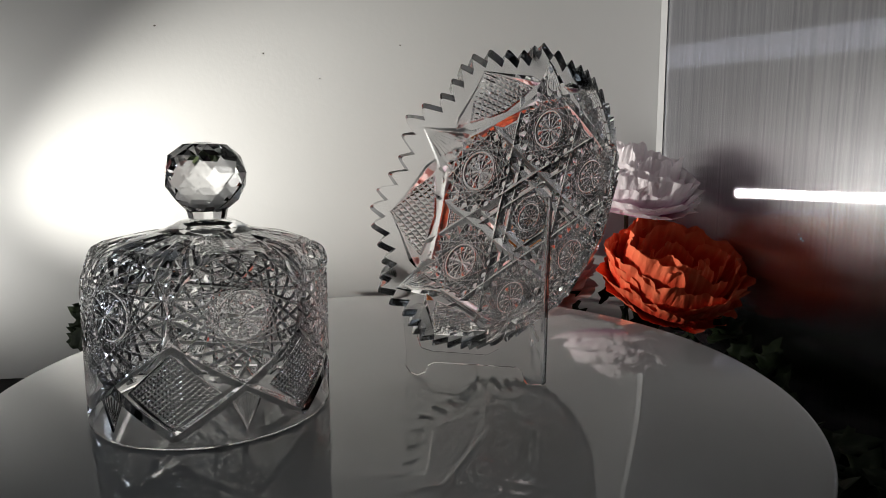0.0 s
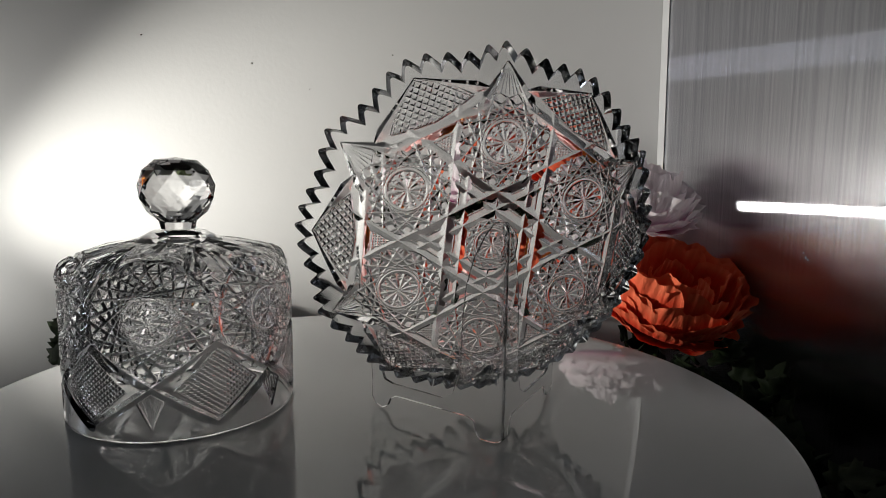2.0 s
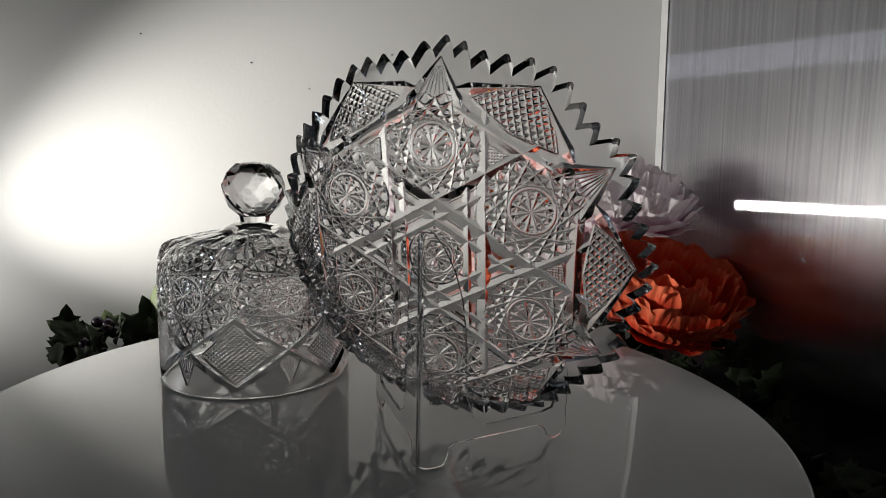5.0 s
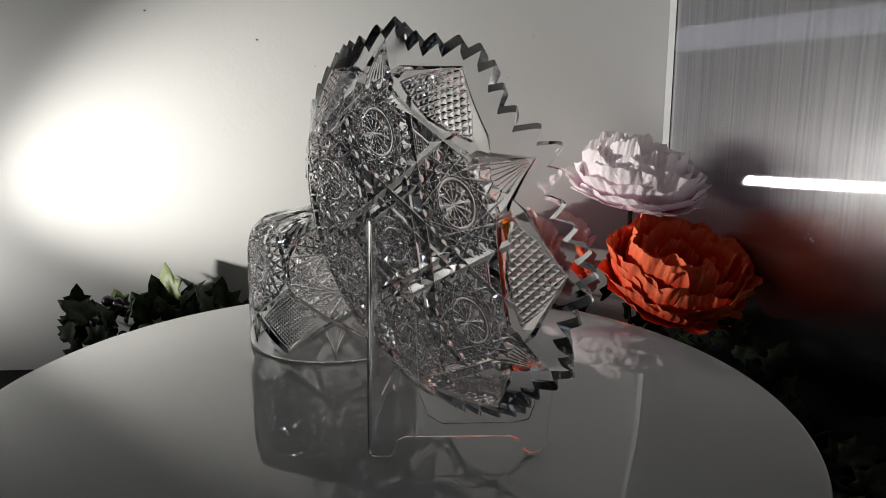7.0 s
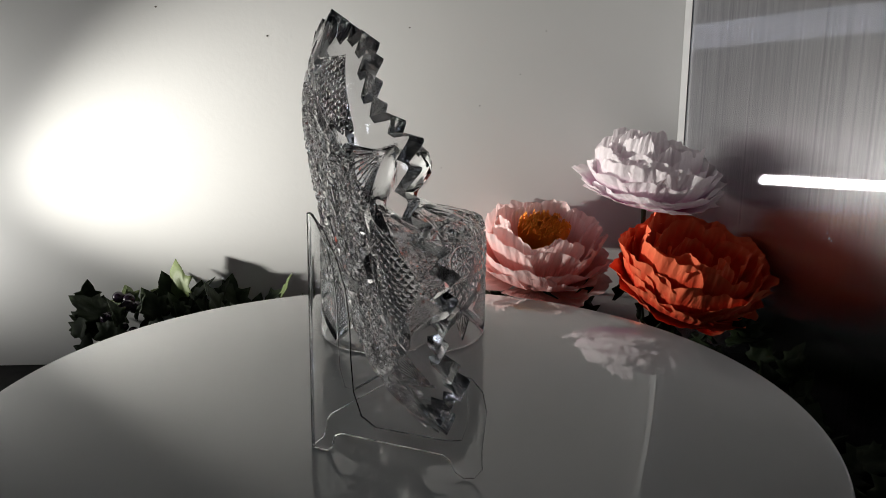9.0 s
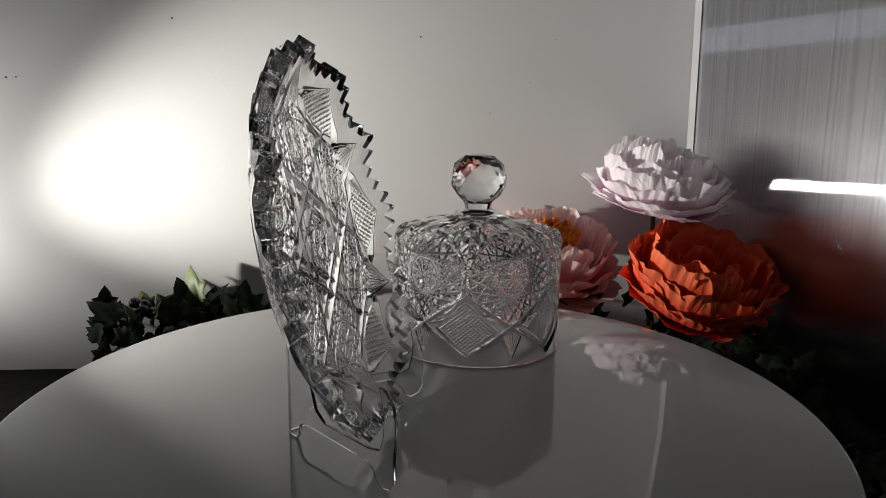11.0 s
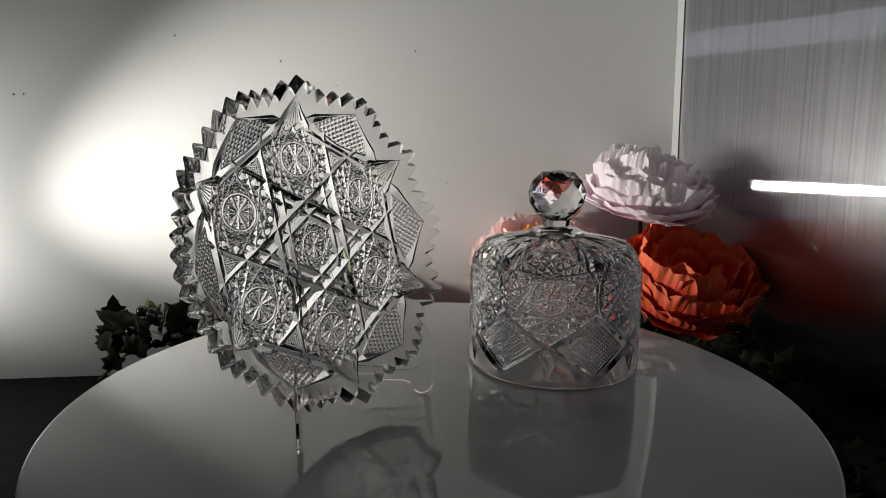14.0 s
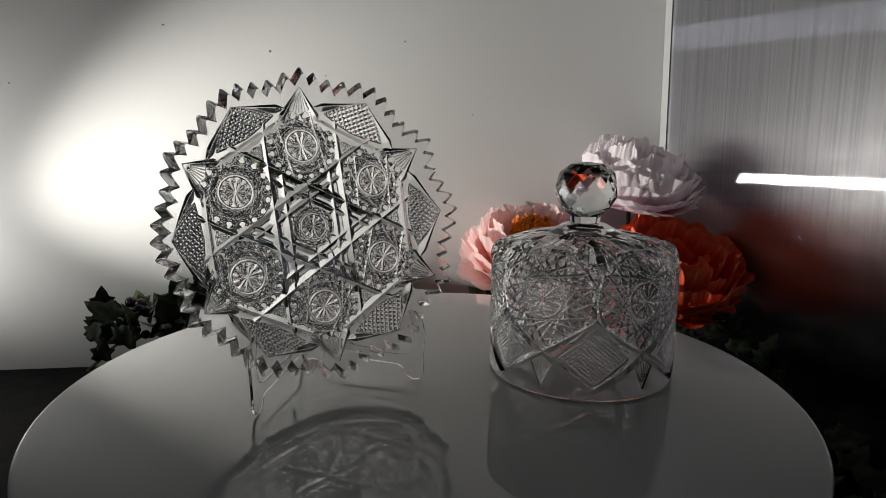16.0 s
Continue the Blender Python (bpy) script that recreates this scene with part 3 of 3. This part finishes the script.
def build_easel():
    """A sheet of clear acrylic folded at its spine, with two wings that hold the plate."""
    wing = [(0.0, 0.0), (0.014, 0.0), (0.0165, 0.003), (0.0185, 0.0105), (0.023, 0.0125), (0.086, 0.0115), (0.0905, 0.009), (0.0935, 0.003), (0.099, 0.0),
            (0.105, 0.0015), (0.109, 0.007), (0.1085, 0.018), (0.1095, 0.03), (0.1105, 0.041), (0.108, 0.052), (0.102, 0.0585), (0.0965, 0.0595),
            (0.0985, 0.052), (0.1005, 0.042), (0.0995, 0.031), (0.0965, 0.0225), (0.088, 0.0205), (0.045, 0.0205), (0.036, 0.026), (0.031, 0.04),
            (0.0295, 0.06), (0.029, 0.08), (0.0265, 0.1), (0.021, 0.118), (0.013, 0.133), (0.006, 0.1415), (0.0, 0.142)]
    outline = wing[1:-1] + [(0.0, 0.142)] + [(-x, z) for x, z in wing[-2:0:-1]] + [(0.0, 0.0)]
    flat = bmesh.new()
    flat.faces.new([flat.verts.new((x, 0, z)) for x, z in outline])
    bend = 0.0085
    for k in range(-8, 9):
        bmesh.ops.bisect_plane(flat, geom=flat.verts[:] + flat.edges[:] + flat.faces[:], dist=1e-7, plane_co=(k * bend / 8, 0, 0), plane_no=(1, 0, 0))
    right, left = Vector((0.847, 0.532)).normalized(), Vector((-0.375, 0.927)).normalized()

    def along(x):
        """Plan of the sheet: two straight wings joined by a round bend."""
        if x >= bend:
            return right * x
        if x <= -bend:
            return left * -x
        t = (x / bend + 1) / 2
        return left * bend * (1 - t) ** 2 + right * bend * t ** 2

    flat.verts.index_update()
    n, v = len(flat.verts), []
    for side in (-0.0011, 0.0011):
        for p in flat.verts:
            c, d = along(p.co.x), (along(p.co.x + 1e-4) - along(p.co.x - 1e-4)).normalized()
            v.append((c.x - d.y * side, c.y + d.x * side, p.co.z))
    f = [tuple(p.index for p in q.verts) for q in flat.faces] + [tuple(p.index + n for p in reversed(q.verts)) for q in flat.faces]
    for e in flat.edges:
        if len(e.link_faces) == 1:
            i, j = e.verts[0].index, e.verts[1].index
            f.append((i, j, j + n, i + n))
    flat.free()
    ob = link_mesh("plate_easel", v, f, ACRYLIC)
    bm = bmesh.new()
    bm.from_mesh(ob.data)
    bmesh.ops.recalc_face_normals(bm, faces=bm.faces[:])
    bmesh.ops.triangulate(bm, faces=[q for q in bm.faces if len(q.verts) > 4])
    sharp = [e for e in bm.edges if len(e.link_faces) == 2 and e.calc_face_angle(0) > 1.2]
    bmesh.ops.bevel(bm, geom=sharp, offset=0.0004, segments=1, affect="EDGES")
    bm.to_mesh(ob.data)
    bm.free()
    tagged(ob, "clear bent acrylic plate easel under a plate", "plate easel")
    rest(ob, pose(0.0365, -0.0955, 0.0006))


build_easel()


# ---------------------------------------------------------------- flowers and garland
def petal(name, mat, parent, phi, span, bowl_r, height, base_r, close, frill, seed, nu=96, nv=22):
    """One crepe petal: part of a cup round the flower's axis with a pleated, ragged edge. close: how far it folds back over the middle."""
    rnd = random.Random(seed)
    ph = [rnd.uniform(0, 6.28) for _ in range(6)]
    v, f, uv = [], [], []
    peak = math.sin(min(close, 0.5) * math.pi)
    lip = rnd.uniform(0.02, 0.09) * bowl_r
    for j in range(nv + 1):
        t = j / nv
        w = span * (0.28 + 0.72 * math.sin(min(1.0, t * 1.45) * math.pi / 2)) * (1 - 0.10 * t ** 6)
        for i in range(nu + 1):
            s = 2 * i / nu - 1
            tt = t * (1 - 0.16 * abs(s) ** 4 - 0.03 * math.sin(3.1 * s + ph[0]) - 0.014 * math.sin(8 * s + ph[1]) - 0.006 * math.sin(21 * s + ph[5]))
            r = base_r + bowl_r * math.sin(tt * math.pi * close) / peak + lip * tt ** 7
            z = height * (1 - math.cos(tt * math.pi * 0.62)) / 1.37
            ruf = tt ** 4 * frill
            r += ruf * (0.75 * math.sin(4.0 * s + ph[2]) + 0.34 * math.sin(12 * s + ph[3] + 2 * t)) + tt ** 2 * frill * 0.13 * math.sin(31 * s + ph[0] + 1.5 * math.sin(5 * t + ph[1]))
            z += ruf * (0.4 * math.sin(6 * s + ph[4]) + 0.12 * math.sin(17 * s + ph[1]))
            r += 0.002 * math.sin(9 * t + ph[0]) * t
            a = phi + s * w
            v.append((r * math.cos(a), r * math.sin(a), z))
            uv.append((s * 0.5 + 0.5 + seed * 3.7 % 5, t))
    for j in range(nv):
        for i in range(nu):
            q = j * (nu + 1) + i
            f.append((q, q + 1, q + nu + 2, q + nu + 1))
    return link_mesh(name, v, f, mat, parent, smooth=True, uvs=uv)


def peony(label, mat, m, size, layers, stamens, seed, stem_to):
    ob = tagged(new("peony"), label, "artificial flower", "peonies behind the table")
    rnd = random.Random(seed)
    for count, bowl_r, height, close, frill, span in layers:
        off = rnd.uniform(0, 6.28)
        for k in range(count):
            petal("petal", mat, ob, off + 2 * math.pi * k / count + rnd.uniform(-0.15, 0.15), span * rnd.uniform(0.85, 1.15), bowl_r * size * rnd.uniform(0.93, 1.06),
                  height * size * rnd.uniform(0.87, 1.1), 0.004, close * rnd.uniform(0.94, 1.06), frill * size, rnd.randint(0, 9999))
    if stamens:
        v, f = [], []
        for _ in range(420):
            a, q = rnd.uniform(0, 6.28), size * 0.40 * math.sqrt(rnd.random())
            x, y, z = q * math.cos(a), q * math.sin(a), size * (0.84 + 0.14 * rnd.random())
            b, w = len(v), size * 0.022
            v += [(x * 0.6, y * 0.6, 0.05 * size), (x - w, y, z), (x + w, y, z), (x, y + w, z + w * 0.6), (x, y - w, z + w), (x, y, z + 2.2 * w)]
            f += [(b, b + 1, b + 3), (b, b + 2, b + 4), (b + 1, b + 4, b + 5), (b + 4, b + 2, b + 5), (b + 2, b + 3, b + 5), (b + 3, b + 1, b + 5)]
        link_mesh("stamen_tuft", v, f, STAMEN, ob, "orange-yellow stamens")
    ob.matrix_world = m
    inv = m.inverted()
    p0, p1 = Vector((0, 0, -0.002)), inv @ Vector(stem_to)
    mid = (p0 + p1) / 2 + Vector((0, 0, -0.03))
    tube("stem", [p0, p0.lerp(mid, 0.5) + Vector((0, 0, -0.012)), mid, p1.lerp(mid, 0.4), p1], 0.004, STEM, ob, 8, 0.8)
    return ob


# layers: petals, bowl radius, height, fold, frill, half-width in radians
peony("large pale pink peony with magenta petal bases, artificial", PALE, pose(0.402, 0.515, 0.084, 12, 4, 0), 0.099,
      [(5, 0.97, 0.24, 0.42, 0.085, 0.80), (5, 0.98, 0.38, 0.47, 0.08, 0.80), (5, 0.92, 0.52, 0.52, 0.075, 0.80), (5, 0.87, 0.70, 0.56, 0.075, 0.80), (5, 0.80, 0.84, 0.60, 0.07, 0.80), (5, 0.68, 0.94, 0.64, 0.05, 0.8), (5, 0.52, 0.98, 0.66, 0.05, 0.8), (4, 0.36, 0.98, 0.66, 0.05, 0.9), (4, 0.2, 0.94, 0.6, 0.05, 0.95)],
      False, 11, (0.44, 0.54, counter_z))
peony("rose-pink peony with orange stamens, artificial", ROSE, pose(0.237, 0.54, -0.038, 20, 2, 0), 0.100,
      [(5, 1.08, 0.22, 0.42, 0.07, 0.80), (6, 1.04, 0.48, 0.46, 0.07, 0.72), (6, 0.98, 0.70, 0.49, 0.06, 0.72), (6, 0.86, 0.86, 0.51, 0.06, 0.70), (5, 0.72, 0.96, 0.53, 0.055, 0.70), (4, 0.58, 0.96, 0.52, 0.05, 0.62)],
      True, 23, (0.29, 0.58, counter_z))
peony("coral-orange peony with ragged crepe petals, artificial", CORAL, pose(0.426, 0.425, -0.050, 26, 4, 0), 0.092,
      [(5, 0.92, 0.26, 0.44, 0.07, 0.85), (5, 0.99, 0.48, 0.48, 0.08, 0.82), (6, 1.00, 0.68, 0.51, 0.085, 0.72), (5, 0.97, 0.86, 0.54, 0.085, 0.80), (5, 0.92, 1.02, 0.57, 0.085, 0.80), (5, 0.80, 1.12, 0.58, 0.085, 0.80), (4, 0.62, 1.14, 0.58, 0.085, 0.85), (3, 0.36, 0.98, 0.56, 0.07, 1.0)],
      False, 37, (0.45, 0.46, counter_z))


def leaf_mesh(size, seed, lobed=True):
    rnd = random.Random(seed)
    out = [(0.0, 0.0), (0.18, -0.06), (0.42, 0.05), (0.34, 0.24), (0.52, 0.46), (0.26, 0.52), (0.2, 0.72), (0.0, 1.0)] if lobed else \
          [(0.0, 0.0), (0.12, 0.08), (0.24, 0.25), (0.28, 0.45), (0.22, 0.68), (0.12, 0.86), (0.0, 1.0)]
    v, f, n = [], [], len(out)
    bend, fold = rnd.uniform(0.1, 0.5), rnd.uniform(0.05, 0.25)
    for s in (1, -1):
        for x, y in out:
            wob = 0.05 * math.sin(9 * y + seed)
            v.append((s * x * size, y * size, size * (fold * abs(x) - bend * y * y * 0.5 + wob * abs(x) * 2)))
        f += [tuple(range(n))] if s == 1 else [tuple(range(2 * n - 1, n - 1, -1))]
    me = bmesh.new()
    bv = [me.verts.new(p) for p in v]
    for q in f:
        me.faces.new([bv[i] for i in q])
    bmesh.ops.remove_doubles(me, verts=me.verts[:], dist=1e-5)
    bmesh.ops.triangulate(me, faces=me.faces[:])
    bmesh.ops.subdivide_edges(me, edges=me.edges[:], cuts=1, use_grid_fill=True)
    bmesh.ops.solidify(me, geom=me.faces[:], thickness=0.0006)
    return me


def sprig(label, points, leaves, berries, seed):
    """A trailing stem with leaves and, if any, a bunch of berries."""
    ob = tagged(new("ivy_garland"), label, "garland", "garlands round the table")
    rnd = random.Random(seed)
    base = Vector(points[0])
    ob.location = base
    tube("stem", [Vector(p) - base for p in points], 0.003, STEM, ob, 6, 0.5)
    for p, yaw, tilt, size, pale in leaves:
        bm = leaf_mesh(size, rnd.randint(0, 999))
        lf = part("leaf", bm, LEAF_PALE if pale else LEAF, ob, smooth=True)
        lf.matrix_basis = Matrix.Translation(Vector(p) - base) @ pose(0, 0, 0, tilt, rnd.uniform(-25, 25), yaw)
    for p, r in berries:
        bm = bmesh.new()
        bmesh.ops.create_uvsphere(bm, u_segments=14, v_segments=10, radius=r)
        b = part("berry", bm, BERRY, ob, smooth=True)
        b.location = Vector(p) - base
    return ob


rng = random.Random(5)
GY = 0.590
LEFT = [((-0.437, GY, -0.131), 60, 70, 0.055, 0), ((-0.462, GY - 0.01, -0.126), 20, 80, 0.05, 0), ((-0.437, GY, -0.111), -40, 70, 0.045, 1), ((-0.412, GY, -0.096), 10, 60, 0.04, 1), ((-0.482, GY, -0.146), 10, 85, 0.07, 0),
        ((-0.347, GY, -0.091), 30, 75, 0.055, 0), ((-0.332, GY, -0.081), -25, 88, 0.062, 1), ((-0.317, GY - 0.01, -0.096), -70, 60, 0.06, 0), ((-0.282, GY, -0.111), -50, 70, 0.06, 0), ((-0.362, GY + 0.01, -0.096), 35, 80, 0.05, 1),
        ((-0.242, GY, -0.106), 40, 60, 0.06, 0), ((-0.202, GY, -0.096), -80, 50, 0.045, 0), ((-0.172, GY - 0.02, -0.081), -75, 70, 0.045, 1), ((-0.362, GY - 0.02, -0.126), 90, 55, 0.06, 0), ((-0.292, GY, -0.121), 100, 70, 0.06, 0),
        ((-0.262, GY + 0.01, -0.096), 0, 80, 0.05, 0), ((-0.392, GY, -0.136), -90, 75, 0.06, 0), ((-0.322, GY + 0.01, -0.116), 15, 80, 0.06, 0), ((-0.222, GY, -0.126), -20, 75, 0.05, 0), ((-0.142, GY, -0.126), 30, 70, 0.05, 0), ((-0.062, GY, -0.126), -30, 70, 0.06, 0)]
for k in range(26):
    LEFT.append(((-0.47 + 0.34 * rng.random(), GY - 0.09 * rng.random(), -0.105 + rng.uniform(-0.05, 0.03)), rng.uniform(-90, 90), rng.uniform(45, 88), rng.uniform(0.035, 0.055), 0))
BERRIES = [((-0.397 + rng.uniform(-0.045, 0.04), GY - 0.02 + rng.uniform(-0.015, 0.015), -0.105 + rng.uniform(-0.028, 0.03)), rng.uniform(0.007, 0.011)) for _ in range(14)]
sprig("dark green ivy garland with black berries behind the table", [(-0.51, GY, -0.2), (-0.46, GY, -0.155), (-0.36, GY, -0.125), (-0.24, GY, -0.12), (-0.11, GY, -0.135), (0.12, GY, -0.19)], LEFT, BERRIES, 3)
RIGHT = []
for k in range(60):
    q = rng.random()
    RIGHT.append(((0.435 + rng.uniform(-0.05, 0.07) - 0.02 * q, 0.36 - 0.46 * q + rng.uniform(-0.03, 0.03), -0.145 - 0.04 * q + rng.uniform(-0.03, 0.03)), rng.uniform(-180, 180), rng.uniform(20, 85), rng.uniform(0.035, 0.055), 0))
for k in range(26):
    RIGHT.append(((rng.uniform(0.43, 0.515), rng.uniform(0.17, 0.44), rng.uniform(-0.17, -0.085)), rng.uniform(-180, 180), rng.uniform(20, 85), rng.uniform(0.035, 0.055), 0))
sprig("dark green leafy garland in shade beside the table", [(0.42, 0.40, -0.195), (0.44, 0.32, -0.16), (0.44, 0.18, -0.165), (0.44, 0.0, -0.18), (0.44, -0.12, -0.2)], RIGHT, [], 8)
UNDER = []
for k in range(70):
    q = rng.random()
    UNDER.append(((0.14 + 0.36 * q, rng.uniform(0.50, 0.605) - 0.10 * q, rng.uniform(-0.19, -0.085) + 0.035 * q), rng.uniform(-180, 180), rng.uniform(30, 88), rng.uniform(0.045, 0.065), 0))
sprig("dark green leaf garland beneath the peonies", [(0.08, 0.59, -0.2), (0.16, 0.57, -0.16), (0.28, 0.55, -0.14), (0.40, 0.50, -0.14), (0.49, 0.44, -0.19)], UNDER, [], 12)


# ---------------------------------------------------------------- what moves
def motions():
    for ob, m in TURNING:
        walk(ob, [(t, pose(0, 0, 0, 0, 0, turn) @ m) for t, x, y, z, yaw, pitch, roll, turn in PATH])


motions()
